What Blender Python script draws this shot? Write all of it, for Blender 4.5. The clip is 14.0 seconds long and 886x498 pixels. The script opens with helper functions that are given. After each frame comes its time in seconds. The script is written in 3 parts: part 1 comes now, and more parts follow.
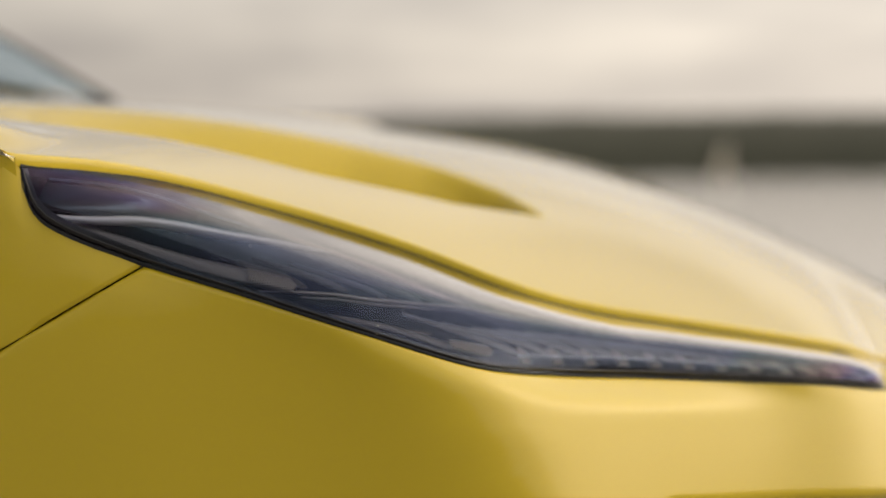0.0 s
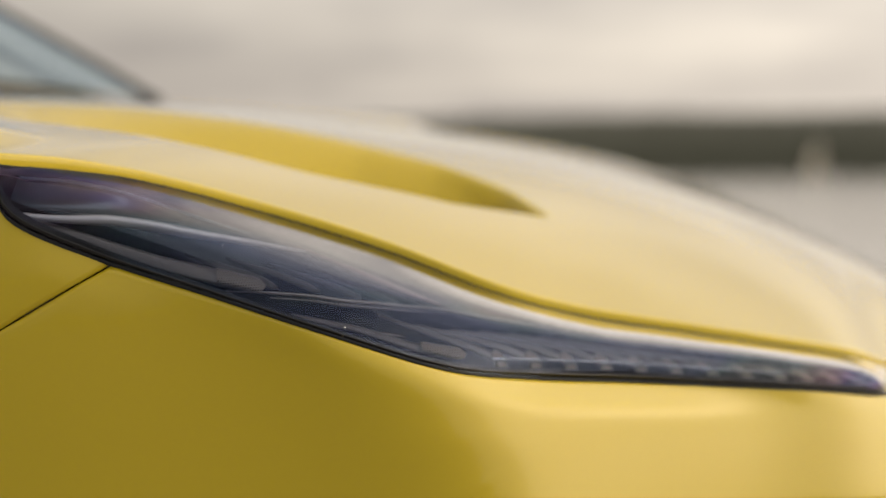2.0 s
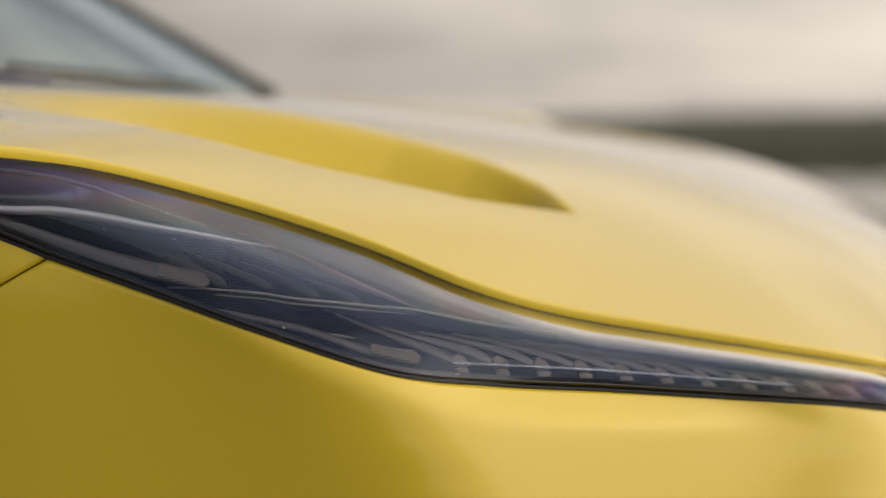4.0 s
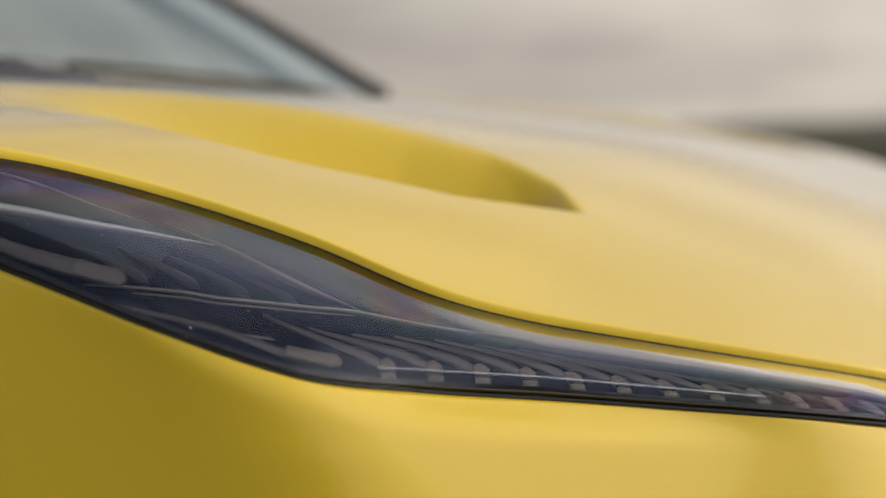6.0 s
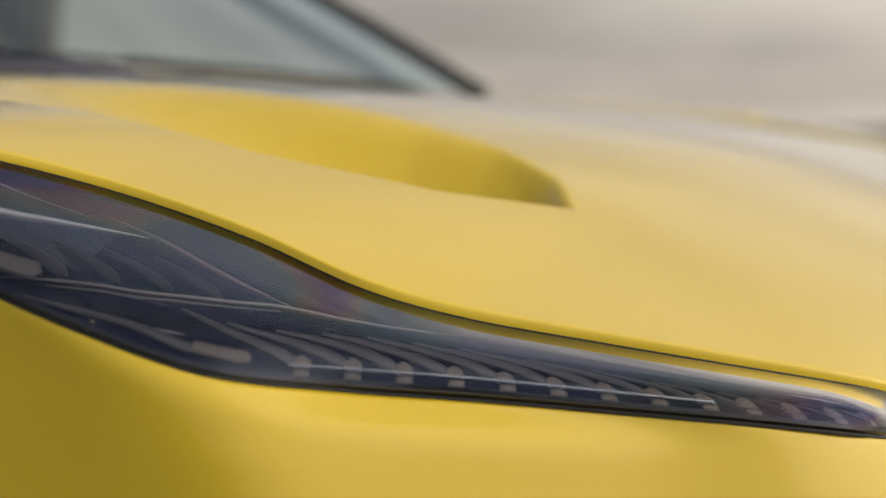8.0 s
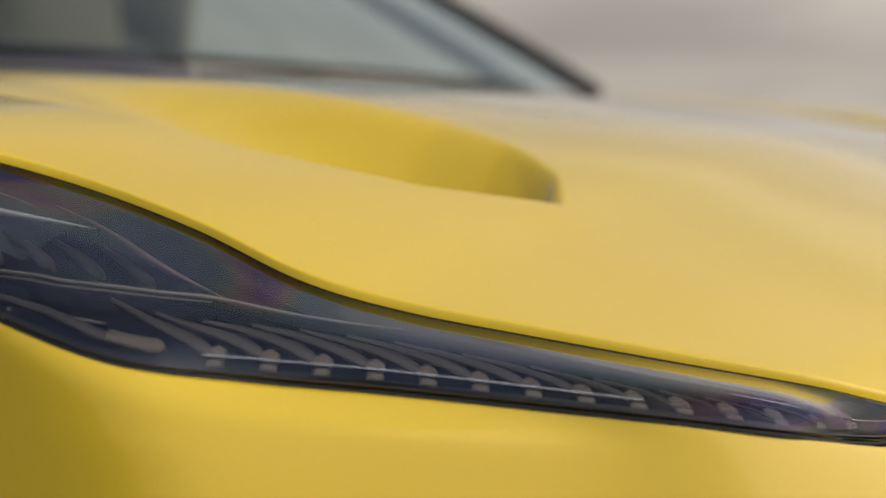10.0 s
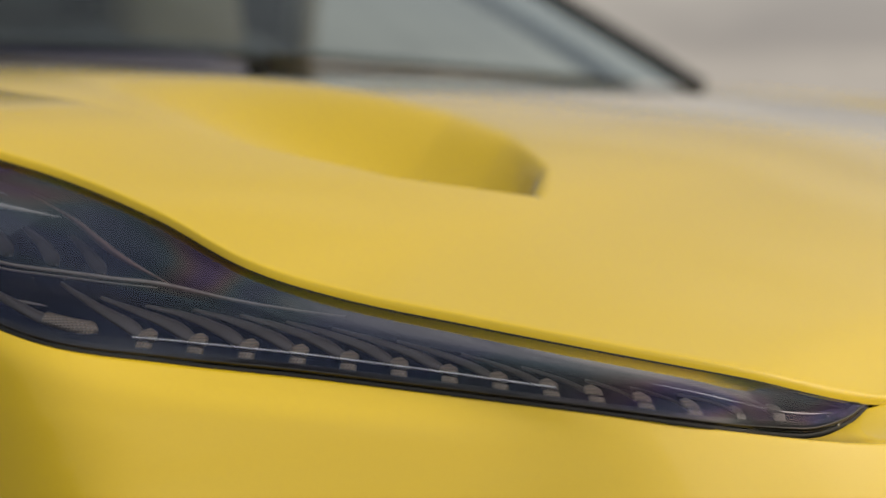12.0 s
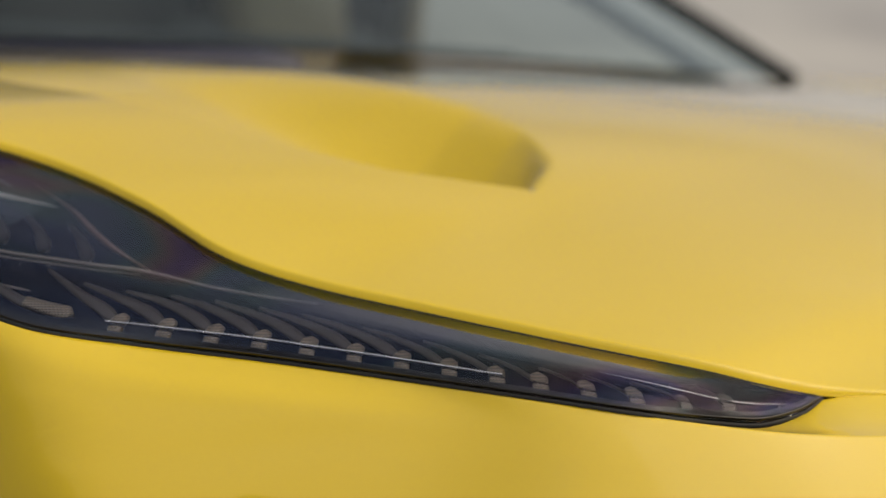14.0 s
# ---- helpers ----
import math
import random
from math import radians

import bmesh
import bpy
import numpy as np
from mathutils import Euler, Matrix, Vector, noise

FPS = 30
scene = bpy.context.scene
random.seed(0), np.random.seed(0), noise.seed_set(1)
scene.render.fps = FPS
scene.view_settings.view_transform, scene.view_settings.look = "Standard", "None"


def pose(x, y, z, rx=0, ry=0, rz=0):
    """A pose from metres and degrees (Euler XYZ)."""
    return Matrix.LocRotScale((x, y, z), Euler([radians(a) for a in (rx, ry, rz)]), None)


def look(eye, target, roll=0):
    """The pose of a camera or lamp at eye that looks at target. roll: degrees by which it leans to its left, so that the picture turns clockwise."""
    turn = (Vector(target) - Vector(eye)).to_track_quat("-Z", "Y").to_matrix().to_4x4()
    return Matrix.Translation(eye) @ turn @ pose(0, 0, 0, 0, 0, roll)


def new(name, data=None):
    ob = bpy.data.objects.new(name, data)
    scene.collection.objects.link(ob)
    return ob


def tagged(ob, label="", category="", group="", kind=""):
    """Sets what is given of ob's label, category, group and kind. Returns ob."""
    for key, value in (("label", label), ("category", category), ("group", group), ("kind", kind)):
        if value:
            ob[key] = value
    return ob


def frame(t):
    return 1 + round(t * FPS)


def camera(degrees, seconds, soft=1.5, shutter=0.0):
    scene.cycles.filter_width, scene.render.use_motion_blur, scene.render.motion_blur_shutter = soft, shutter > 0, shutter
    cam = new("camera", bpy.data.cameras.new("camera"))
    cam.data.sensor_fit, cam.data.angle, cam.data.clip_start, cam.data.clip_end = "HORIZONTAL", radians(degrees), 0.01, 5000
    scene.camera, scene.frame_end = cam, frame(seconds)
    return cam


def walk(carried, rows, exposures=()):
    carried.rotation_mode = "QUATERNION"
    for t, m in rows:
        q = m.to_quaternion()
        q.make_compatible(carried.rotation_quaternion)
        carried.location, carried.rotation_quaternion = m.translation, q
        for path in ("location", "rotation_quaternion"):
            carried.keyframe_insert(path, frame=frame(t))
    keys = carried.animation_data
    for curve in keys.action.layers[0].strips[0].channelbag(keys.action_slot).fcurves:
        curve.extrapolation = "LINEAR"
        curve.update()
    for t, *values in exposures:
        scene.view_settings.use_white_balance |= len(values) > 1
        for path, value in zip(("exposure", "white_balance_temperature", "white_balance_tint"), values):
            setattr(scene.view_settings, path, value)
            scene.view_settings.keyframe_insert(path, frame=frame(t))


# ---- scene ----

cam = camera(28, 14.0)
cam.data.dof.use_dof = True
cam.data.dof.focus_distance = 0.93
cam.data.dof.aperture_fstop = 3.8
PATH = [
    (0.0, look((-0.5466, -1.8296, 0.8204), (-0.6325, -0.8344, 0.7740), -0.63)),
    (0.5, look((-0.5422, -1.8178, 0.8205), (-0.6283, -0.8226, 0.7740), -0.61)),
    (1.0, look((-0.5333, -1.8115, 0.8205), (-0.6249, -0.8168, 0.7740), -0.60)),
    (1.5, look((-0.5116, -1.8097, 0.8202), (-0.6244, -0.8171, 0.7740), -0.57)),
    (2.0, look((-0.4847, -1.8060, 0.8201), (-0.6205, -0.8164, 0.7735), -0.49)),
    (2.5, look((-0.4558, -1.7981, 0.8201), (-0.6168, -0.8123, 0.7726), -0.41)),
    (5.0, look((-0.3035, -1.6649, 0.8136), (-0.6143, -0.7156, 0.7669), -0.00)),
    (5.5, look((-0.2730, -1.6470, 0.8124), (-0.6112, -0.7070, 0.7666), -0.02)),
    (6.0, look((-0.2437, -1.6283, 0.8110), (-0.6084, -0.6983, 0.7659), -0.03)),
    (6.5, look((-0.2153, -1.6038, 0.8093), (-0.6064, -0.6846, 0.7647), -0.02)),
    (7.0, look((-0.1906, -1.5784, 0.8080), (-0.6100, -0.6717, 0.7643), 0.01)),
    (7.5, look((-0.1610, -1.5614, 0.8066), (-0.6020, -0.6650, 0.7628), 0.09)),
    (8.0, look((-0.1352, -1.5435, 0.8059), (-0.5988, -0.6585, 0.7620), 0.15)),
    (10.5, look((0.0191, -1.4470, 0.8002), (-0.5723, -0.6418, 0.7575), 0.33)),
    (11.0, look((0.0537, -1.4326, 0.7999), (-0.5605, -0.6447, 0.7568), 0.38)),
    (11.5, look((0.0832, -1.4180, 0.8004), (-0.5520, -0.6470, 0.7554), 0.44)),
    (12.0, look((0.1159, -1.4017, 0.8011), (-0.5416, -0.6498, 0.7545), 0.51)),
    (12.5, look((0.1495, -1.3879, 0.8019), (-0.5287, -0.6546, 0.7538), 0.58)),
    (13.0, look((0.1785, -1.3715, 0.8028), (-0.5194, -0.6570, 0.7529), 0.63)),
    (13.5, look((0.2040, -1.3582, 0.8039), (-0.5107, -0.6607, 0.7521), 0.67)),
    (14.0, look((0.2235, -1.3503, 0.8055), (-0.5032, -0.6655, 0.7515), 0.70)),
]
walk(cam, PATH)

# ---- sky, sun, exposure ----
SUN_AZ, SUN_EL = radians(15), radians(30)      # azimuth from +x towards +y
SUN_DIR = (math.cos(SUN_EL) * math.cos(SUN_AZ), math.cos(SUN_EL) * math.sin(SUN_AZ), math.sin(SUN_EL))
w = bpy.data.worlds.new("sky")
scene.world = w
w.use_nodes = True
nt = w.node_tree
nt.nodes.clear()


def wn(kind, **kw):
    n = nt.nodes.new(kind)
    for k, val in kw.items():
        n.inputs[k].default_value = val
    return n


sky = wn("ShaderNodeTexSky")
sky.sky_type, sky.sun_disc = "NISHITA", False
sky.sun_elevation, sky.sun_rotation = SUN_EL, radians(90) - SUN_AZ
sky.air_density, sky.dust_density, sky.ozone_density = 1.0, 6.0, 1.0
coord = wn("ShaderNodeTexCoord")
mapping = wn("ShaderNodeMapping")
mapping.inputs["Scale"].default_value = (1.6, 1.6, 9.0)
cloud = wn("ShaderNodeTexNoise", Scale=2.2, Detail=5.0, Roughness=0.55)
ramp = wn("ShaderNodeValToRGB")
ramp.color_ramp.elements[0].position, ramp.color_ramp.elements[1].position = 0.36, 0.66
ramp.color_ramp.elements[0].color = (4.6, 4.1, 3.7, 1)
ramp.color_ramp.elements[1].color = (8.2, 7.3, 6.2, 1)
mixc = nt.nodes.new("ShaderNodeMix")
mixc.data_type = "RGBA"
mixc.inputs[0].default_value = 0.72
# veiled sun: the cloud grows brighter towards it
toward = wn("ShaderNodeVectorMath")
toward.operation = "DOT_PRODUCT"
toward.inputs[1].default_value = SUN_DIR
half = wn("ShaderNodeMath")
half.operation = "MULTIPLY_ADD"
half.inputs[1].default_value, half.inputs[2].default_value = 0.5, 0.5
power = wn("ShaderNodeMath")
power.operation = "POWER"
power.inputs[1].default_value = 2.0
glow = wn("ShaderNodeMath")
glow.operation = "MULTIPLY_ADD"
glow.inputs[1].default_value, glow.inputs[2].default_value = 1.75, 0.25
upness = wn("ShaderNodeSeparateXYZ")
low_sky = wn("ShaderNodeMath")
low_sky.operation, low_sky.use_clamp = "SUBTRACT", True
low_sky.inputs[0].default_value = 1.0
low_sky2 = wn("ShaderNodeMath")
low_sky2.operation = "POWER"
low_sky2.inputs[1].default_value = 2.0
horizon = wn("ShaderNodeMath")
horizon.operation = "MULTIPLY_ADD"
horizon.inputs[1].default_value = 0.27
veil = wn("ShaderNodeVectorMath")
veil.operation = "SCALE"
# sky tint runs bluer towards -y, added to cool light on the near flank
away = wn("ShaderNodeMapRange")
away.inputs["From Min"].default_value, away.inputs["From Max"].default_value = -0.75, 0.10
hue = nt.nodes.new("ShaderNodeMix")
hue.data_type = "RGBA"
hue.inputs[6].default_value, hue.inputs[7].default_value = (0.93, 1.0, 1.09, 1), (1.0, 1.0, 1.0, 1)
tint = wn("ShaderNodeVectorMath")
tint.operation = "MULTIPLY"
bg = wn("ShaderNodeBackground", Strength=0.085)
outw = wn("ShaderNodeOutputWorld")
link = nt.links.new
link(coord.outputs["Generated"], mapping.inputs["Vector"])
link(mapping.outputs["Vector"], cloud.inputs["Vector"])
link(cloud.outputs["Fac"], ramp.inputs["Fac"])
link(coord.outputs["Generated"], toward.inputs[0])
link(toward.outputs["Value"], half.inputs[0])
link(half.outputs[0], power.inputs[0])
link(power.outputs[0], glow.inputs[0])
link(coord.outputs["Generated"], upness.inputs[0])
link(upness.outputs["Z"], low_sky.inputs[1])
link(low_sky.outputs[0], low_sky2.inputs[0])
link(low_sky2.outputs[0], horizon.inputs[0])
link(glow.outputs[0], horizon.inputs[2])
link(ramp.outputs["Color"], veil.inputs[0])
link(horizon.outputs[0], veil.inputs["Scale"])
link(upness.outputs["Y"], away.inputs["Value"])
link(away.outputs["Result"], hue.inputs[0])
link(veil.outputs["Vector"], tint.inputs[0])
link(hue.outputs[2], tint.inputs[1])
link(sky.outputs["Color"], mixc.inputs[6])
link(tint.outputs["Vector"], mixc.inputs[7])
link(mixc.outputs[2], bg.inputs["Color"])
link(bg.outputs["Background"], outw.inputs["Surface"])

sun = new("sun", bpy.data.lights.new("sun", "SUN"))
sun.data.energy, sun.data.angle, sun.data.color = 0.62, radians(75), (1.0, 0.88, 0.70)
sun.matrix_world = look(Vector(SUN_DIR) * 50, (0, 0, 0))
scene.view_settings.exposure = 0.55


# ---- materials ----
def material(name, color, rough=0.5, metal=0.0, coat=0.0, noise_scale=0.0, noise_mix=0.0, color2=None, bump=0.0, bump_scale=200.0, spec=0.5, coat_rough=0.03, coat_ior=1.5):
    m = bpy.data.materials.new(name)
    m.use_nodes = True
    t = m.node_tree
    b = t.nodes["Principled BSDF"]
    b.inputs["Base Color"].default_value = (*color, 1)
    b.inputs["Roughness"].default_value = rough
    b.inputs["Metallic"].default_value = metal
    b.inputs["Coat Weight"].default_value = coat
    b.inputs["Coat Roughness"].default_value = coat_rough
    b.inputs["Coat IOR"].default_value = coat_ior
    b.inputs["Specular IOR Level"].default_value = spec
    tc = t.nodes.new("ShaderNodeTexCoord")
    if noise_scale:
        n = t.nodes.new("ShaderNodeTexNoise")
        n.inputs["Scale"].default_value, n.inputs["Detail"].default_value = noise_scale, 6
        r = t.nodes.new("ShaderNodeMix")
        r.data_type = "RGBA"
        r.inputs[6].default_value = (*color, 1)
        r.inputs[7].default_value = (*(color2 or [c * 0.6 for c in color]), 1)
        mul = t.nodes.new("ShaderNodeMath")
        mul.operation = "MULTIPLY"
        mul.inputs[1].default_value = noise_mix
        t.links.new(tc.outputs["Object"], n.inputs["Vector"])
        t.links.new(n.outputs["Fac"], mul.inputs[0])
        t.links.new(mul.outputs[0], r.inputs[0])
        t.links.new(r.outputs[2], b.inputs["Base Color"])
    if bump:
        n2 = t.nodes.new("ShaderNodeTexNoise")
        n2.inputs["Scale"].default_value, n2.inputs["Detail"].default_value = bump_scale, 4
        bp = t.nodes.new("ShaderNodeBump")
        bp.inputs["Strength"].default_value, bp.inputs["Distance"].default_value = bump, 0.002
        t.links.new(tc.outputs["Object"], n2.inputs["Vector"])
        t.links.new(n2.outputs["Fac"], bp.inputs["Height"])
        t.links.new(bp.outputs["Normal"], b.inputs["Normal"])
    return m


def flat_angle_gloss(t, fresnel, low, high):
    """Share of mirrored light: f * (low + high * f * f * (1 - f)), a hand-tuned curve that boosts flat-angle
    reflections.
    """
    def math_node(op, *ins):
        n = t.nodes.new("ShaderNodeMath")
        n.operation = op
        for k, val in enumerate(ins):
            if isinstance(val, (int, float)):
                n.inputs[k].default_value = val
            else:
                t.links.new(val, n.inputs[k])
        return n.outputs[0]

    f = fresnel.outputs[0]
    rise_ = math_node("MULTIPLY", math_node("MULTIPLY", f, f), math_node("SUBTRACT", 1.0, f))
    return math_node("MINIMUM", math_node("MULTIPLY", f, math_node("MULTIPLY_ADD", rise_, high, low)), 1.0)


def cover_glass(name, tint, gloss_tint, ior, painted_sheen=False):
    m = bpy.data.materials.new(name)
    m.use_nodes = True
    t = m.node_tree
    t.nodes.clear()
    tr = t.nodes.new("ShaderNodeBsdfTransparent")
    tr.inputs["Color"].default_value = (*tint, 1)
    gl = t.nodes.new("ShaderNodeBsdfGlossy")
    gl.inputs["Roughness"].default_value = 0.05
    gl.inputs["Color"].default_value = (*gloss_tint, 1)
    fr = t.nodes.new("ShaderNodeFresnel")
    fr.inputs["IOR"].default_value = ior
    mx = t.nodes.new("ShaderNodeMixShader")
    o = t.nodes.new("ShaderNodeOutputMaterial")
    if painted_sheen:
        # iridescence painted as a noise pattern in the gloss colour
        tc = t.nodes.new("ShaderNodeTexCoord")
        mp = t.nodes.new("ShaderNodeMapping")
        mp.inputs["Rotation"].default_value = (0.2, 0.3, 0.7)
        mp.inputs["Scale"].default_value = (2.4, 6.0, 15.0)
        n = t.nodes.new("ShaderNodeTexNoise")
        n.inputs["Scale"].default_value, n.inputs["Detail"].default_value, n.inputs["Distortion"].default_value = 1.2, 2, 0.5
        cr = t.nodes.new("ShaderNodeValToRGB")
        e = cr.color_ramp.elements
        e[0].position, e[0].color = 0.28, (0.52, 0.62, 0.90, 1)
        e[1].position, e[1].color = 0.74, (0.54, 0.64, 0.90, 1)
        for p, c in ((0.36, (0.50, 0.61, 0.92, 1)), (0.41, (0.46, 0.50, 0.94, 1)), (0.45, (0.58, 0.46, 0.88, 1)), (0.485, (0.76, 0.60, 0.74, 1)), (0.52, (0.70, 0.71, 0.74, 1)), (0.56, (0.48, 0.66, 0.82, 1)), (0.62, (0.50, 0.60, 0.94, 1))):
            k = e.new(p)
            k.color = c
        t.links.new(tc.outputs["Object"], mp.inputs["Vector"])
        t.links.new(mp.outputs["Vector"], n.inputs["Vector"])
        t.links.new(n.outputs["Fac"], cr.inputs["Fac"])
        # the painted iridescent colours pale out where the cover mirrors at a flat angle
        pale = t.nodes.new("ShaderNodeMapRange")
        pale.inputs["From Min"].default_value, pale.inputs["From Max"].default_value = 0.12, 0.26
        fc = t.nodes.new("ShaderNodeMix")
        fc.data_type = "RGBA"
        fc.inputs[7].default_value = (1.0, 0.98, 0.97, 1)
        t.links.new(fr.outputs[0], pale.inputs["Value"])
        t.links.new(pale.outputs["Result"], fc.inputs[0])
        t.links.new(cr.outputs["Color"], fc.inputs[6])
        t.links.new(fc.outputs[2], gl.inputs["Color"])
    fac = fr.outputs[0]
    if painted_sheen:
        fac = flat_angle_gloss(t, fr, 1.04, 20.0)
    t.links.new(fac, mx.inputs[0])
    t.links.new(tr.outputs[0], mx.inputs[1])
    t.links.new(gl.outputs[0], mx.inputs[2])
    t.links.new(mx.outputs[0], o.inputs["Surface"])
    return m


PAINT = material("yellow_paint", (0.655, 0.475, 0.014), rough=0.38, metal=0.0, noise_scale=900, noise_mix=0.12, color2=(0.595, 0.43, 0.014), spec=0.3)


def lacquer(m, ior, rough):
    """A clear coat over the paint."""
    t = m.node_tree
    fr = t.nodes.new("ShaderNodeFresnel")
    fr.inputs["IOR"].default_value = ior
    gl = t.nodes.new("ShaderNodeBsdfGlossy")
    gl.inputs["Roughness"].default_value = rough
    gl.inputs["Color"].default_value = (0.97, 0.97, 0.97, 1)
    mx = t.nodes.new("ShaderNodeMixShader")
    t.links.new(flat_angle_gloss(t, fr, 0.84, 3.2), mx.inputs[0])
    t.links.new(t.nodes["Principled BSDF"].outputs[0], mx.inputs[1])
    t.links.new(gl.outputs[0], mx.inputs[2])
    t.links.new(mx.outputs[0], t.nodes["Material Output"].inputs["Surface"])


lacquer(PAINT, 1.50, 0.085)
BLACK = material("black_plastic", (0.012, 0.012, 0.013), rough=0.35, noise_scale=60, noise_mix=0.4)
GLOSSBLACK = material("gloss_black", (0.006, 0.006, 0.007), rough=0.12, noise_scale=40, noise_mix=0.3)
RUBBER = material("rubber", (0.006, 0.006, 0.006), rough=0.6, noise_scale=80, noise_mix=0.4)
HOUSING = material("lamp_housing", (0.005, 0.009, 0.026), rough=0.25, spec=0.35, noise_scale=30, noise_mix=0.5)
CHROME = material("bright_trim", (0.62, 0.6, 0.58), rough=0.18, metal=1.0, noise_scale=50, noise_mix=0.2)
TOOTH = material("reflector_tooth", (0.155, 0.14, 0.13), rough=0.3, metal=0.5, noise_scale=700, noise_mix=0.7, bump=0.15, bump_scale=300)
GUIDE = material("light_guide", (0.29, 0.255, 0.24), rough=0.22, metal=0.3, noise_scale=90, noise_mix=0.4)
RIBBED = material("ribbed_reflector", (0.66, 0.53, 0.37), rough=0.36, metal=0.5, noise_scale=260, noise_mix=0.7)
DIMTOOTH = material("dark_reflector", (0.06, 0.058, 0.06), rough=0.35, metal=0.4, noise_scale=300, noise_mix=0.6)
SPEAR = material("pale_blade", (0.62, 0.60, 0.60), rough=0.3, metal=0.3, noise_scale=90, noise_mix=0.3)
BLUEPALE = material("bezel_highlight", (0.30, 0.36, 0.44), rough=0.3, metal=0.3, noise_scale=90, noise_mix=0.3)
DIMRIB = material("dark_ribbed_reflector", (0.20, 0.19, 0.19), rough=0.36, metal=0.5, noise_scale=260, noise_mix=0.6)
BEAD = material("bright_bead", (0.96, 0.95, 0.93), rough=0.07, metal=1.0, noise_scale=300, noise_mix=0.08)
ROSE = material("rose_reflection", (0.34, 0.23, 0.20), rough=0.4, metal=0.6, noise_scale=60, noise_mix=0.4)
BOWL = material("reflector_bowl", (0.10, 0.13, 0.16), rough=0.25, metal=0.6, noise_scale=40, noise_mix=0.4)
SMOKED = material("smoked_rim", (0.07, 0.068, 0.066), rough=0.25, metal=1.0, noise_scale=40, noise_mix=0.3)


def hatch(m, period):
    """Fine crossed ribs pressed into a reflector, their shading also put into the colour."""
    t = m.node_tree
    b = t.nodes["Principled BSDF"]
    tc = t.nodes.new("ShaderNodeTexCoord")
    waves = []
    for axis, ph in (("X", 0.0), ("Z", 0.7)):
        wv = t.nodes.new("ShaderNodeTexWave")
        wv.bands_direction = axis
        wv.inputs["Scale"].default_value = math.pi / 10 / period
        wv.inputs["Phase Offset"].default_value = ph
        t.links.new(tc.outputs["Object"], wv.inputs["Vector"])
        waves.append(wv)
    mu = t.nodes.new("ShaderNodeMath")
    mu.operation = "MULTIPLY"
    t.links.new(waves[0].outputs["Fac"], mu.inputs[0])
    t.links.new(waves[1].outputs["Fac"], mu.inputs[1])
    base = b.inputs["Base Color"].links[0].from_socket
    # groove shade between the ribs, mixed into the base colour
    mc = t.nodes.new("ShaderNodeMix")
    mc.data_type = "RGBA"
    mc.inputs[6].default_value = (0.22, 0.19, 0.16, 1)
    t.links.new(mu.outputs[0], mc.inputs[0])
    t.links.new(base, mc.inputs[7])
    t.links.new(mc.outputs[2], b.inputs["Base Color"])
    bp = t.nodes.new("ShaderNodeBump")
    bp.inputs["Strength"].default_value, bp.inputs["Distance"].default_value = 0.9, 0.0008
    t.links.new(mu.outputs[0], bp.inputs["Height"])
    t.links.new(bp.outputs["Normal"], b.inputs["Normal"])


hatch(RIBBED, 0.0013)
hatch(DIMRIB, 0.0013)
LENS = cover_glass("lamp_cover", (0.74, 0.77, 0.84), (0.92, 0.92, 0.96), 1.42, painted_sheen=True)
GLASS = cover_glass("windscreen_glass", (0.54, 0.63, 0.64), (0.75, 0.9, 1.0), 1.36)
# bluish sky reflection put into the base colour
COWL = material("scuttle_plastic", (0.030, 0.033, 0.062), rough=0.45, noise_scale=60, noise_mix=0.4)
CABIN = material("cabin_trim", (0.030, 0.036, 0.044), rough=0.7, noise_scale=120, noise_mix=0.5, bump=0.2)
TRIMGREY = material("trim_grey", (0.10, 0.12, 0.15), rough=0.6, noise_scale=100, noise_mix=0.3)
SEATCLOTH = material("seat_leather", (0.045, 0.050, 0.056), rough=0.6, noise_scale=60, noise_mix=0.5, bump=0.2)
TAN = material("tan_leather", (0.20, 0.165, 0.11), rough=0.6, noise_scale=60, noise_mix=0.3)
# unseen ground, lightened so it bounces light up onto the car's sides
ASPHALT = material("quay_concrete", (0.26, 0.25, 0.235), rough=0.9, noise_scale=6, noise_mix=0.7, color2=(0.16, 0.155, 0.145), bump=0.6, bump_scale=150)
# paleness put into the base colour in place of missing sky reflection
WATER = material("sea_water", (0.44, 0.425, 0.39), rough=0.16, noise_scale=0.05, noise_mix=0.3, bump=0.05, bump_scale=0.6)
WOODS = material("far_woods", (0.05, 0.053, 0.035), rough=0.95, noise_scale=0.08, noise_mix=0.8, color2=(0.08, 0.08, 0.055))
SAIL = material("sailcloth", (0.75, 0.68, 0.55), rough=0.8, noise_scale=2, noise_mix=0.15)
HULL = material("boat_hull", (0.6, 0.55, 0.48), rough=0.4, noise_scale=2, noise_mix=0.2)


# ---- mesh tools ----
def part(name, bm, mat, parent=None, label="", smooth=True):
    me = bpy.data.meshes.new(name)
    bmesh.ops.recalc_face_normals(bm, faces=bm.faces)
    if mat.name in ("yellow_paint", "lamp_cover", "windscreen_glass"):
        # open skins face away from the middle of the car
        mid = Vector((-1.8, 0.0, 0.35))
        if sum(f.calc_area() * f.normal.dot(f.calc_center_median() - mid) for f in bm.faces) < 0:
            bmesh.ops.reverse_faces(bm, faces=bm.faces)
    bm.to_mesh(me)
    bm.free()
    if smooth:
        for p in me.polygons:
            p.use_smooth = True
    me.materials.append(mat)
    ob = new(name, me)
    if parent is not None:
        ob.parent = parent
    if label:
        tagged(ob, label)
    return ob


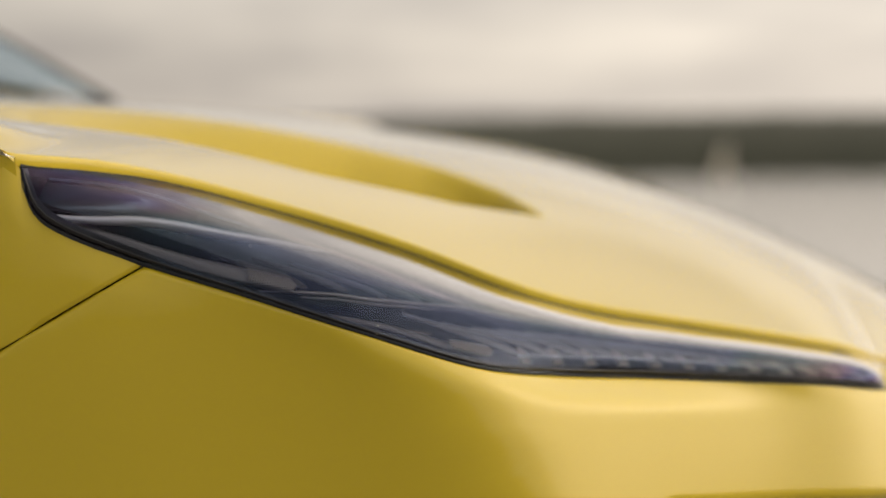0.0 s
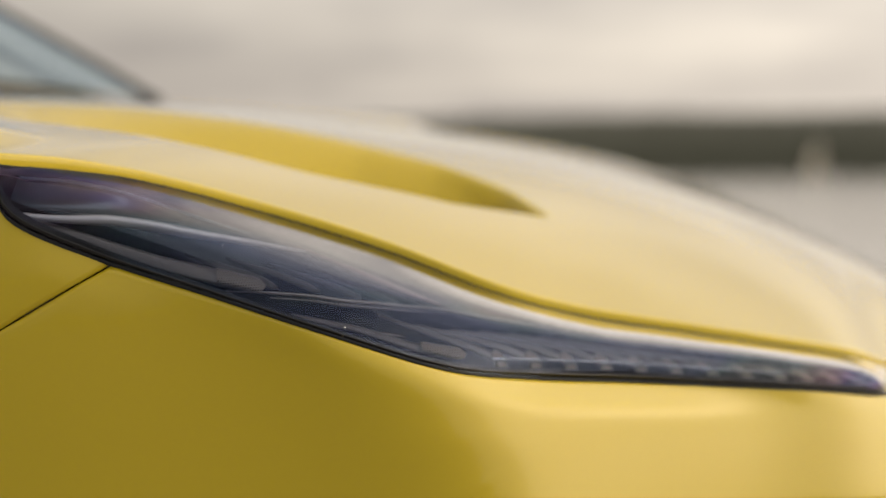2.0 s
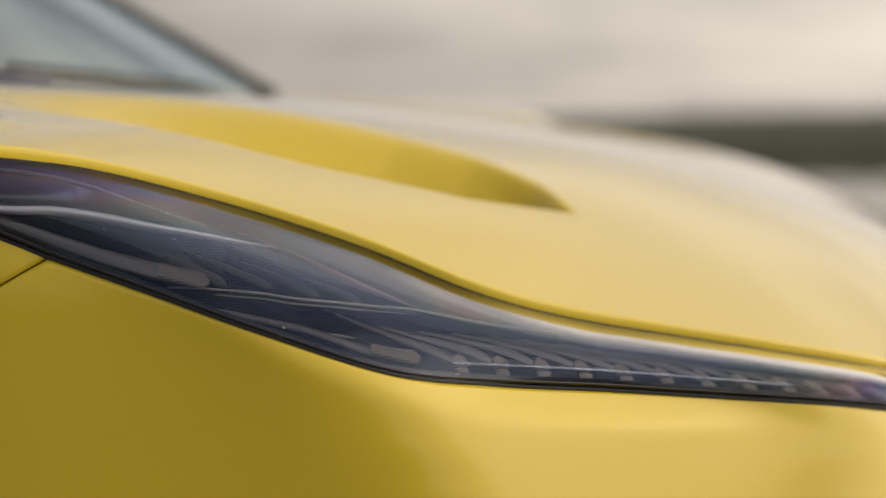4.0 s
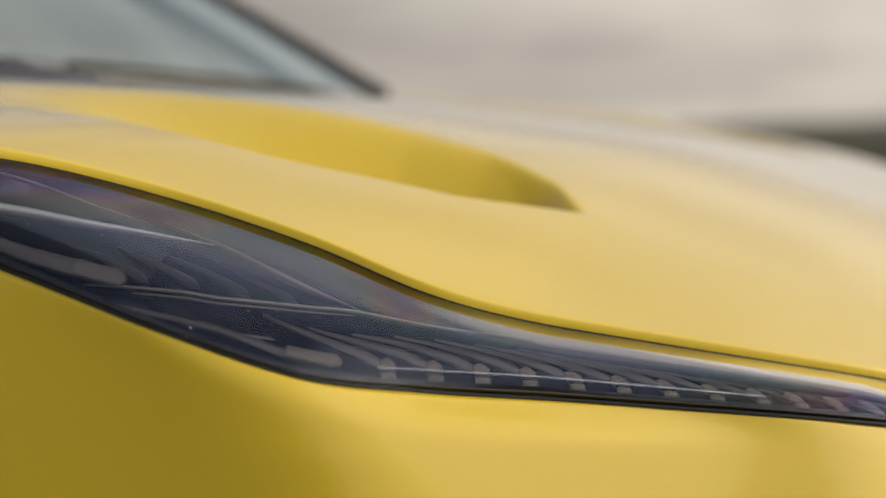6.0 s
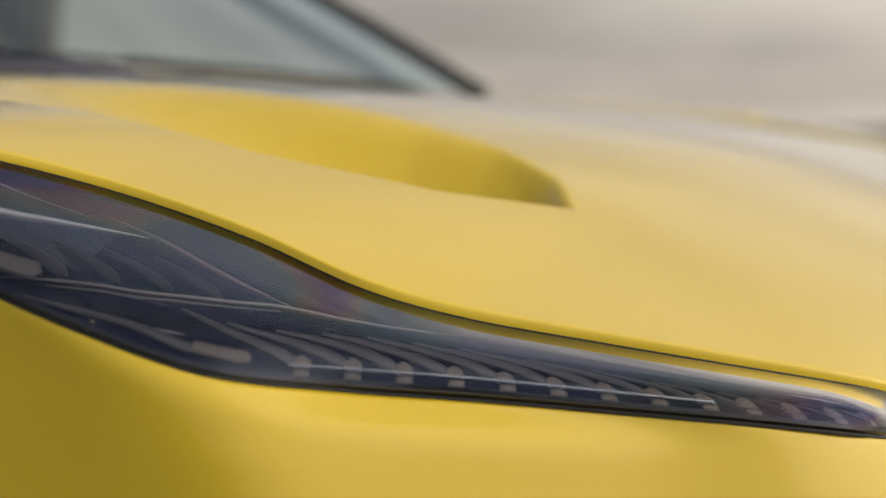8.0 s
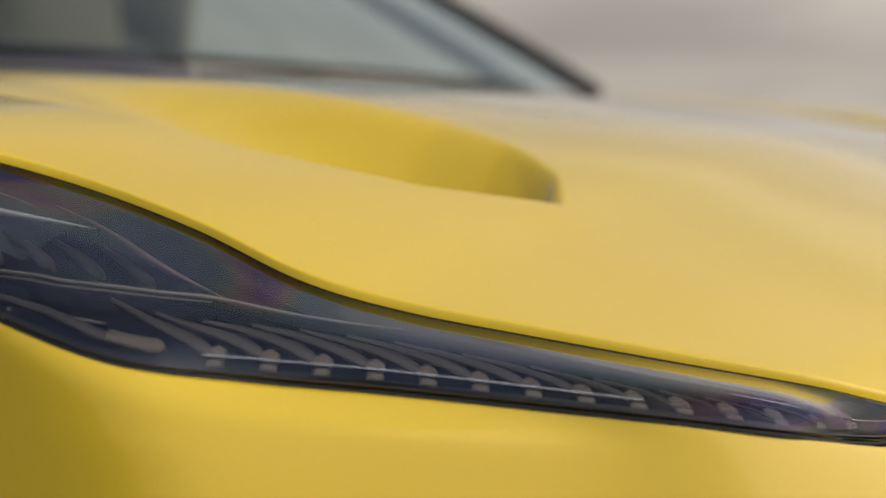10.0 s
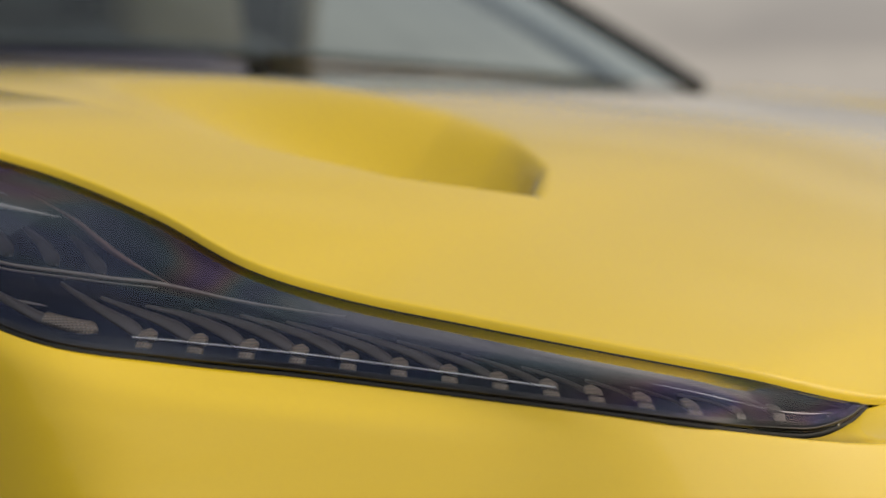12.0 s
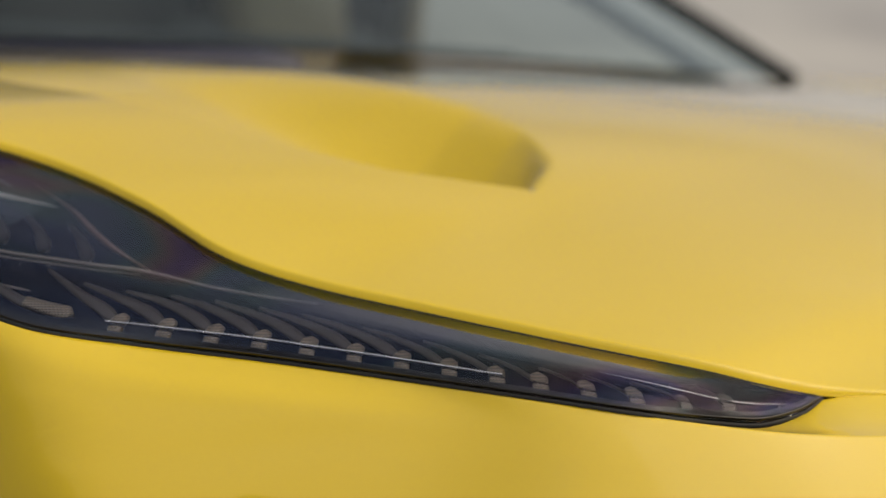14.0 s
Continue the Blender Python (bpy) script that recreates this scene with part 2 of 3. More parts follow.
def sheet(rows, bm=None, closed=False):
    """Faces between rows of points of equal length."""
    bm = bm or bmesh.new()
    vs = [[bm.verts.new(p) for p in r] for r in rows]
    for a, b in zip(vs, vs[1:]):
        m = len(a)
        for i in range(m if closed else m - 1):
            j = (i + 1) % m
            quad = []
            for q in (a[i], a[j], b[j], b[i]):
                if all((q.co - k.co).length > 1e-7 for k in quad):
                    quad.append(q)
            if len(quad) > 2:
                bm.faces.new(quad)
    return bm


def box(sx, sy, sz, bevel=0.0, m=None):
    bm = bmesh.new()
    bmesh.ops.create_cube(bm, size=1)
    bmesh.ops.scale(bm, vec=(sx, sy, sz), verts=bm.verts)
    if bevel:
        bmesh.ops.bevel(bm, geom=bm.edges[:], offset=bevel, segments=3, profile=0.5, affect="EDGES")
    if m is not None:
        bmesh.ops.transform(bm, matrix=m, verts=bm.verts)
    return bm


def tube(points, radius, sides=8, taper=None):
    rows = []
    pts = [Vector(p) for p in points]
    for i, p in enumerate(pts):
        d = (pts[min(i + 1, len(pts) - 1)] - pts[max(i - 1, 0)]).normalized()
        a = d.cross(Vector((0, 0, 1)))
        a = a.normalized() if a.length > 1e-4 else Vector((1, 0, 0))
        b = d.cross(a)
        r = radius * (taper(i / (len(pts) - 1)) if taper else 1)
        rows.append([p + (a * math.cos(k * 2 * math.pi / sides) + b * math.sin(k * 2 * math.pi / sides)) * r for k in range(sides)])
    return sheet(rows, closed=True)


class Curve3:
    """A smooth curve through control points, by its length from 0 to 1."""

    def __init__(self, ctl, step=14):
        c = [Vector(p) for p in ctl]
        e = [2 * c[0] - c[1], *c, 2 * c[-1] - c[-2]]
        self.p = []
        for i in range(len(c) - 1):
            a, b, d, f = e[i:i + 4]
            for k in range(step):
                u = k / step
                self.p.append(0.5 * (2 * b + (d - a) * u + (2 * a - 5 * b + 4 * d - f) * u * u + (3 * b - a - 3 * d + f) * u ** 3))
        self.p.append(c[-1])
        s = [0.0]
        for a, b in zip(self.p, self.p[1:]):
            s.append(s[-1] + (b - a).length)
        self.length = s[-1]
        self.s = np.array(s) / s[-1]
        self.a = np.array(self.p)

    def __call__(self, u):
        return Vector([float(np.interp(u, self.s, self.a[:, k])) for k in range(3)])

    def tangent(self, u, h=0.02):
        return (self(min(1, u + h)) - self(max(0, u - h))).normalized()

    def at_x(self, x):
        return float(np.interp(x, self.a[:, 0], self.s))


def smooth(a, b, x):
    t = min(1.0, max(0.0, (x - a) / (b - a)))
    return t * t * (3 - 2 * t)


# ---- car: its main lines ----
TOP_EDGE = [(-0.856, -0.892, 0.8237), (-0.802, -0.829, 0.815), (-0.737, -0.780, 0.7948), (-0.665, -0.758, 0.7705), (-0.600, -0.747, 0.7445),
            (-0.553, -0.720, 0.729), (-0.496, -0.684, 0.7165), (-0.433, -0.643, 0.7035), (-0.377, -0.593, 0.690), (-0.340, -0.528, 0.674)]
LOW_EDGE = [(-0.856, -0.892, 0.8237), (-0.854, -0.894, 0.8105), (-0.841, -0.897, 0.792), (-0.798, -0.893, 0.773), (-0.736, -0.896, 0.754), (-0.672, -0.893, 0.733),
            (-0.612, -0.871, 0.712), (-0.569, -0.823, 0.702), (-0.519, -0.776, 0.695), (-0.464, -0.735, 0.688), (-0.407, -0.696, 0.681),
            (-0.362, -0.650, 0.6725), (-0.3545, -0.600, 0.6645), (-0.348, -0.573, 0.6622), (-0.3432, -0.544, 0.6664), (-0.341, -0.528, 0.674)]
top = Curve3(TOP_EDGE)
low = Curve3(LOW_EDGE)
# bonnet edge: along the rear shut line, the lamp and the nose
bonnet_edge = Curve3([(-1.30, -0.880, 0.877), (-1.10, -0.890, 0.868), (-0.98, -0.895, 0.860), (-0.905, -0.897, 0.852), (-0.868, -0.896, 0.839)] + TOP_EDGE +
                     [(-0.300, -0.440, 0.667), (-0.258, -0.300, 0.662), (-0.232, -0.150, 0.658), (-0.225, 0.0, 0.656)])
# body side under the lamp
side_line = Curve3([(-2.30, -0.93, 0.88), (-1.60, -0.93, 0.875), (-1.20, -0.915, 0.866), (-0.98, -0.905, 0.856), (-0.905, -0.902, 0.848), (-0.868, -0.899, 0.836)] + LOW_EDGE[0:12] +
                   [(-0.315, -0.575, 0.662), (-0.285, -0.470, 0.656), (-0.250, -0.310, 0.652), (-0.226, -0.150, 0.650), (-0.220, 0.0, 0.650)])
def softened(curve, window):
    """The same curve without its small waves."""
    us = np.linspace(0, 1, 240)
    pts = np.array([curve(u) for u in us])
    k = max(1, int(window / curve.length * 240))
    pad = np.vstack([pts[:1]] * k + [pts] + [pts[-1:]] * k)
    ker = np.hanning(2 * k + 3)[1:-1]
    ker /= ker.sum()
    out = np.c_[tuple(np.convolve(pad[:, c], ker, "valid") for c in range(3))]
    out[0], out[-1] = pts[0], pts[-1]
    return Curve3([tuple(p) for p in out], 2)


skin_line = softened(side_line, 0.085)
CROWN = [(-1.40, 0.922), (-1.25, 0.911), (-1.05, 0.889), (-0.90, 0.877), (-0.75, 0.856), (-0.64, 0.836), (-0.54, 0.809), (-0.44, 0.777), (-0.34, 0.736), (-0.27, 0.701), (-0.225, 0.672)]
OUTER = [(-1.40, 0.905, 0.872), (-1.20, 0.905, 0.860), (-1.00, 0.90, 0.845)] + [(p[0], -p[1], p[2]) for p in TOP_EDGE] + [(-0.300, 0.440, 0.667), (-0.258, 0.300, 0.662), (-0.225, 0.02, 0.656)]
FAR_WING = [(-1.40, 0.91), (-1.20, 0.900), (-0.95, 0.879), (-0.80, 0.865), (-0.65, 0.840), (-0.50, 0.799), (-0.35, 0.735), (-0.225, 0.672)]
crown = Curve3([(x, 0, z) for x, z in CROWN])
outer = Curve3(OUTER)
far_wing = Curve3([(x, 0, z) for x, z in FAR_WING])


def bonnet_z(x, y):
    zc = crown(crown.at_x(x)).z
    o = outer(outer.at_x(x))
    edge = o.z + 0.0056 if y < 0 else far_wing(far_wing.at_x(x)).z
    return zc - (zc - edge) * (abs(y) / max(o.y, 1e-3)) ** (1.75 if y < 0 else 2.5) + 0.014 * smooth(0.74, 0.86, abs(y)) * smooth(0.855, 0.91, -x)


# air vent in the bonnet: near lip, far lip, front end
LIP = [(-1.12, 0.77), (-0.93, 0.712), (-0.82, 0.676), (-0.735, 0.635), (-0.645, 0.580), (-0.586, 0.510)]
FAR = [(-1.12, 0.46), (-0.93, 0.41), (-0.74, 0.402), (-0.68, 0.414), (-0.633, 0.435)]


VENT_BLACK = 0.56


def vent_drop(x, y):
    y = abs(y)
    front = -0.586 - (0.508 - y) * 0.63 - 0.05 * max(0.0, (0.462 - y) / 0.06) ** 2
    if x < -1.1 or x > front or y < 0.38 or y > 0.78:
        return 0.0
    yl = float(np.interp(x, [p[0] for p in LIP], [p[1] for p in LIP]))
    yf = float(np.interp(x, [p[0] for p in FAR], [p[1] for p in FAR]))
    q = (yl - y) / (yl - yf)
    if q <= 0 or q >= 1:
        return 0.0
    depth = 0.056 * smooth(-1.10, -0.72, x)      # the floor falls away towards the front
    return depth * min(1.0, q * (yl - yf) / 0.0018) * smooth(0.0, 0.38, 1 - q) * smooth(0, 0.028, front - x)


car = new("sports_car")
tagged(car, "yellow sports car with black-rimmed headlamps, parked on a concrete quay", "car")


def make_bonnet():
    rows = []
    N = 340
    for i in range(N + 1):
        u = i / N
        e = bonnet_edge(u)
        ye = max(-e.y, 0.0005)
        ze = bonnet_z(e.x, -ye)
        t = bonnet_edge.tangent(u)
        n = Vector((-t.y, t.x, 0))
        n = (n if n.y < 0 or abs(n.y) < 1e-6 else -n).normalized()
        row, other = [], []
        zo = bonnet_z(e.x, ye)
        roll = 1 - 0.85 * smooth(-0.35, -0.305, e.x)
        rise_in = bonnet_z(e.x - n.x * 0.005, min(-0.0005, e.y - n.y * 0.005)) - ze
        # rolled edge, outside in
        for do, dz in ((-0.013, -0.0092), (-0.0030, -0.0068), (-0.0009, -0.0067), (-0.0002, -0.0064), (0.0, -0.0060), (0.0, -0.0012), (-0.0002, -0.0006), (-0.0005, -0.0002), (-0.0011, -0.0000)):
            dz = dz * roll - (rise_in * do / 0.005 if dz > -0.002 else 0.0)
            q = Vector((e.x, e.y, 0)) + n * do
            row.append(q + Vector((0, 0, ze + dz)))
            other.append(Vector((q.x, -q.y, zo + dz * 2.2)))
        ins = e - n * 0.0052
        ye_ = -ins.y
        xl = ins.x + (e.x - ins.x) * 0.26
        for _ in range(6):
            yl = min(float(np.interp(xl, [p[0] for p in LIP], [p[1] for p in LIP])), 0.93 * ye_)
            xl = ins.x + (e.x - ins.x) * (1 - yl / max(ye_, 1e-4))
        yf = min(float(np.interp(e.x, [p[0] for p in FAR], [p[1] for p in FAR])), 0.80 * ye_)
        knots = [(-ye_, 26), (-yl - 0.0003 * min(1, ye_ / 0.2), 1), (-yl, 2), (-yl + 0.004 * min(1, ye_ / 0.2), 44), (-yf, 30), (0.0, 30), (yf, 44), (yl - 0.004 * min(1, ye_ / 0.2), 2), (yl, 1), (yl + 0.0003 * min(1, ye_ / 0.2), 26), (ye_, 0)]
        line = []
        for (y0, c), (y1, _) in zip(knots, knots[1:]):
            for j in range(c):
                y = y0 + (y1 - y0) * j / c
                x = ins.x + (e.x - ins.x) * (1 - abs(y) / max(ye_, 1e-4))
                line.append(Vector((x, y, bonnet_z(x, y) - vent_drop(x, y))))
        line.append(Vector((ins.x, ye_, bonnet_z(ins.x, ye_))))
        rows.append(row + line + other[::-1])
    ob = part("bonnet", sheet(rows), PAINT, car, "yellow clear-coated bonnet with two scooped air vents")
    ob.data.materials.append(BLACK)
    for f in ob.data.polygons:
        x, y, _ = f.center
        yl = float(np.interp(x, [p[0] for p in LIP], [p[1] for p in LIP]))
        yf = float(np.interp(x, [p[0] for p in FAR], [p[1] for p in FAR]))
        if x > -0.76 and vent_drop(x, y) > 0.034 and (yl - abs(y)) / (yl - yf) < VENT_BLACK:
            f.material_index = 1                       # black put deep in the vent to cut yellow bounce light
    return ob


make_bonnet()


def skirt(u):
    """Depth of the painted skin under the side line."""
    return float(np.interp(side_line(u).x, [-0.95, -0.85, -0.72, -0.62, -0.53, -0.37, -0.22], [0.34, 0.30, 0.185, 0.098, 0.069, 0.065, 0.062]))


def side_point(u, k):
    """k: 0 at the side line, 1 at the lower edge of the skin. A flat flank meets a flat corner panel
    along a soft crease that runs forwards as it falls."""
    p = side_line(u)
    h = 0.0012 + k * skirt(u)
    on = p.x < -0.30
    s_ = skin_line(skin_line.at_x(p.x)) if on else p
    b_ = smooth(0.0, 0.05, h)
    t = skin_line.tangent(skin_line.at_x(p.x), 0.014) if on else side_line.tangent(u, 0.014)
    n = Vector((t.y, -t.x, 0)).normalized().lerp(Vector((0.0, -1.0, 0)), smooth(0.70, 0.76, -p.x)).normalized()
    fall = 0.09 * (1 - math.exp(-h / 0.11))             # how far the crease has run forwards
    tuck = 0.35 * fall * smooth(-0.82, -0.64, p.x)
    corner = Vector((p.x + (s_.x - p.x) * b_, p.y + (s_.y - p.y) * b_, 0)) + n * fall * 0.46
    x = p.x + fall * smooth(-0.80, -0.64, p.x) * (1 - smooth(-0.60, -0.42, p.x))
    flank = -0.8965 + tuck - 0.003 * math.sin(min(1.0, h / 0.09) * math.pi / 2) + 3.0 * min(0.10, max(0.0, x + 0.69 - fall)) ** 2 + 0.5 * max(0.0, x + 0.59 - fall)
    crease = -0.8718 + 0.35 * fall
    front = -0.70 - 0.42 * fall + (-0.70 - 0.42 * fall - crease) / (0.182 - fall) * (x + 0.42)
    soft = 0.005
    y = soft * math.log(math.exp((flank + 0.85) / soft) + math.exp((front + 0.85) / soft)) - 0.85
    y = p.y + (y - p.y) * smooth(0.0, 0.018, h)
    m = smooth(-0.46, -0.38, p.x)
    q = Vector((x, y, 0)).lerp(corner, m)
    q.z = p.z + (s_.z - p.z) * b_ - h
    return q, n


def gap_u(k):
    """Where the shut line between wing and bumper runs."""
    a, b = side_line.at_x(-1.05), side_line.at_x(-0.70)
    for _ in range(26):
        m = (a + b) / 2
        p = side_point(m, k)[0]
        if p.x < -0.787 - 1.74 * (0.770 - p.z):
            a = m
        else:
            b = m
    return (a + b) / 2


def strip(name, u_of_h, first, heights, cols, edge_start, edge_end, label):
    rows = []
    for k, h in enumerate(heights):
        a, b = u_of_h(h)
        row = []
        us = [a + (b - a) * (j / cols) for j in range(cols + 1)]
        us[1], us[-2] = (a + 0.0014, us[-2]) if edge_start else (us[1], b - 0.0014 if edge_end else us[-2])
        pts = [side_point(u, h) for u in us]
        line = [p for p, n in pts]
        if edge_start:
            p, n = pts[0]
            line = [p - n * 0.012, p - n * 0.003, p - n * 0.0006 ] + line[1:]
        if edge_end:
            p, n = pts[-1]
            line = line[:-1] + [p - n * 0.0006, p - n * 0.003, p - n * 0.012]
        rows.append(line)
    if first:
        # roll the top edge inwards under the lamp, and the lower edge into the intake
        norm = [side_point(u, 0)[1] for u in [u_of_h(0)[0] + (u_of_h(0)[1] - u_of_h(0)[0]) * (j / (len(rows[0]) - 1)) for j in range(len(rows[0]))]]
        rows.insert(0, [p - n * 0.014 + Vector((0, 0, -0.004)) for p, n in zip(rows[0], norm)])
        low_row = rows[-1]
        for back, down in ((0.002, 0.004), (0.007, 0.007), (0.02, 0.009), (0.06, 0.010)):
            rows.append([p - n * back - Vector((0, 0, down)) for p, n in zip(low_row, norm)])
    return part(name, sheet(rows), PAINT, car, label)


HS = [0, 0.02, 0.05, 0.09, 0.14, 0.20, 0.27, 0.34, 0.41, 0.48, 0.56, 0.64, 0.72, 0.80, 0.88, 0.95, 1.0]
strip("front_bumper", lambda h: (gap_u(h) + 0.00028, 1.0), True, HS, 260, True, False, "yellow bumper skin under the headlamp")
HF = HS
strip("fender", lambda h: (0.0, gap_u(h) - 0.00028), False, HF, 120, False, True, "yellow front wing beside the lamp")


def fender_crown():
    """Rounded wing top between the bonnet's shut line and the side."""
    rows = []
    for i in range(61):
        x = -1.30 + (1.30 - 0.8575) * i / 60
        a = bonnet_edge(bonnet_edge.at_x(x)) + Vector((0, -0.003, 0))
        a.z = bonnet_z(a.x, a.y) - 0.001
        b = side_point(side_line.at_x(x), 0.0)[0]
        if b.y > a.y - 0.002:
            b.y = a.y - 0.002
        row = [a + Vector((0, 0.004, -0.02)), a + Vector((0, 0.0005, -0.003))]
        for j in range(1, 13):
            ang = j / 12 * math.pi / 2
            row.append(Vector((x, a.y + (b.y - a.y) * math.sin(ang), b.z + (a.z - b.z) * math.cos(ang))))
        rows.append(row)
    return part("wing_crown", sheet(rows), PAINT, car)


fender_crown()


def far_side():
    """The wing on the other side, below the bonnet's edge."""
    rows = []
    for i in range(81):
        e = bonnet_edge(i / 80)
        z = bonnet_z(e.x, -e.y)
        t = bonnet_edge.tangent(i / 80)
        n = Vector((t.y, t.x, 0)).normalized()
        n = n if n.y > 0 or n.x > 0 else -n
        rows.append([Vector((e.x, -e.y, z)) + n * (o if o < 0 else o * smooth(0.40, 0.60, -e.x)) + Vector((0, 0, -d)) for o, d in ((-0.002, 0.006), (0.001, 0.012), (0.008, 0.03), (0.02, 0.08), (0.02, 0.16), (0.0, 0.36))])
    return part("far_wing", sheet(rows), PAINT, car)


far_side()


def nose_ledge():
    """Dished ledge round the lamp's tip, between bonnet and bumper."""
    rows = []
    start = bonnet_edge.at_x(-0.3405)
    nose = []
    for i in range(1, 25):
        a = bonnet_edge(start + (1 - start) * i / 24)
        a.z = bonnet_z(a.x, a.y) - 0.0008 - 0.0044 * (1 - smooth(-0.35, -0.305, a.x))
        nose.append(a)
    inner = Curve3([Vector(p) + Vector((0.0004, -0.0004, -0.0016)) for p in LOW_EDGE[11:]] + nose, 6)
    u0 = side_line.at_x(-0.3615)
    for i in range(61):
        f = i / 60
        b = side_point(u0 + (1 - u0) * f, 0.0)[0]
        a = b.lerp(inner(f), smooth(-0.05, 0.16, f))
        row = []
        for j in range(13):
            q = j / 12
            p = a.lerp(b, q)
            p.z -= 0.003 * math.sin(f * math.pi) * math.sin(q * math.pi)
            row.append(p + Vector((0, 0, -0.001 * q)))
        rows.append(row)
    return part("nose_ledge", sheet(rows), PAINT, car)


nose_ledge()

# dark intake behind the bumper's lower edge, and the lower bumper
rows = []
for i in range(61):
    u = gap_u(1) + (1 - gap_u(1)) * i / 60
    p, n = side_point(u, 1.0)
    rows.append([p - n * 0.03 + Vector((0, 0, 0.005)), p - n * 0.09 - Vector((0, 0, 0.05)), p - n * 0.07 - Vector((0, 0, 0.16)), p - n * 0.01 - Vector((0, 0, 0.19)), p - n * 0.015 - Vector((0, 0, 0.34)), p - n * 0.12 - Vector((0, 0, 0.40))])
part("air_intake", sheet(rows), BLACK, car, "black plastic air intake")


# ---- headlamp ----
lamp = new("headlamp")
lamp.parent = car
tagged(lamp, "slim clear-covered headlamp with a dark housing")


def lamp_point(u, w_, inset=0.0, bulge=0.014):
    """On the lamp's cover: u along it from the rear, w_ from the lower edge to the upper; inset: metres inwards."""
    a, b = low(u), top(u)
    across = b - a
    along = (low.tangent(u, 0.04) + top.tangent(u, 0.04)).normalized()
    n = along.cross(Vector((0, 0, 1)))
    n = Vector((n.x, n.y, 0.45)).normalized()
    k = min(1.0, (across.length / 0.075) ** 1.2)
    return a.lerp(b, w_) + n * (bulge * 4 * w_ * (1 - w_) * (1.40 - 1.05 * w_) * k - inset * min(1.0, across.length / 0.03))


def rise(u, metres):
    """Fraction of the lamp's height that lies so far above its lower edge."""
    return min(0.9, metres / max((top(u) - low(u)).length, 0.004))


def lamp_sheet(name, mat, inset, w0, w1, nu=120, nw=14, label="", u0=0.0, u1=1.0, bulge=0.014):
    rows = []
    for i in range(nu + 1):
        u = u0 + (u1 - u0) * i / nu
        a, b = w0(u), w1(u)
        rows.append([lamp_point(u, a + (b - a) * j / nw, inset(u) if callable(inset) else inset, bulge) for j in range(nw + 1)])
    return part(name, sheet(rows), mat, lamp, label)


lamp_sheet("lens", LENS, 0.0, lambda u: 0.0, lambda u: 1.0, bulge=0.0165, label="clear glossy cover, iridescent sheen painted into its gloss tint").visible_shadow = False
lamp_sheet("housing", HOUSING, 0.050, lambda u: -0.02, lambda u: 1.02, label="deep dark blue-black housing")
# dark borders behind the cover's edges
lamp_sheet("lower_border", GLOSSBLACK, 0.0015, lambda u: 0.0, lambda u: rise(u, 0.0068), nw=5, bulge=0.0165)
lamp_sheet("upper_border", GLOSSBLACK, 0.0015, lambda u: 1 - rise(u, 0.0007), lambda u: 1.0, nw=4, bulge=0.0165)


def wall(name, w_of_u, mat, i0, i1, u0=0.0, u1=1.0, nu=100, label=""):
    rows = []
    for i in range(nu + 1):
        u = u0 + (u1 - u0) * i / nu
        rows.append([lamp_point(u, w_of_u(u), i0 + (i1 - i0) * j / 4) for j in range(5)])
    return part(name, sheet(rows), mat, lamp, label)


wall("lower_wall", lambda u: rise(u, 0.0068), HOUSING, 0.0015, 0.052)
wall("upper_wall", lambda u: 1 - rise(u, 0.0007), HOUSING, 0.0015, 0.052)
# metal rim added so the lamp's lower edge mirrors the yellow bumper
rows = []
for i in range(121):
    u = 0.004 + 0.992 * i / 120
    rows.append([lamp_point(u, rise(u, h), ins, 0.0165) for h, ins in ((0.0034, -0.0002), (0.0030, -0.0012), (0.0022, -0.0010), (0.0012, 0.0008), (0.0010, 0.003))])
part("lower_rim", sheet(rows), SMOKED, lamp, "thin dark metal rim added to catch the bumper's reflection")
# rubber seal round the lamp
rows_pts = [low(i / 140) for i in range(141)] + [top(1 - i / 100) for i in range(1, 100)]
seal_rows = []
for p in rows_pts:
    seal_rows.append([p + Vector((0, 0, 0.0006)), p + Vector((0.0006, -0.0006, -0.0012)), p + Vector((-0.006, 0.008, -0.006))])
seal_rows.append(seal_rows[0])
part("seal", sheet(seal_rows), RUBBER, lamp, "thin black rubber seal")

# ridge that divides the lamp
GUIDE_U = [0.215, 0.25, 0.285, 0.31, 0.345, 0.38, 0.413, 0.465, 0.51, 0.56]
GUIDE_W = [0.14, 0.235, 0.32, 0.365, 0.455, 0.54, 0.625, 0.71, 0.80, 0.91]
ridge_curve = Curve3([(a, b, 0) for a, b in zip(GUIDE_U, GUIDE_W)])


def ridge_w(u):
    return float(ridge_curve(ridge_curve.at_x(u)).y)


def lamp_line(name, mat, us, ws, inset, radius, taper, label=""):
    pts = []
    line = Curve3([(a, b, 0) for a, b in zip(us, ws)])
    for i in range(49):
        f = i / 48
        u = us[0] + (us[-1] - us[0]) * f
        pts.append(lamp_point(u, line(line.at_x(u)).y, inset))
    return part(name, tube(pts, radius, 8, taper), mat, lamp, label)


def swell(f):
    return 0.35 + 0.65 * math.sin(f * math.pi)


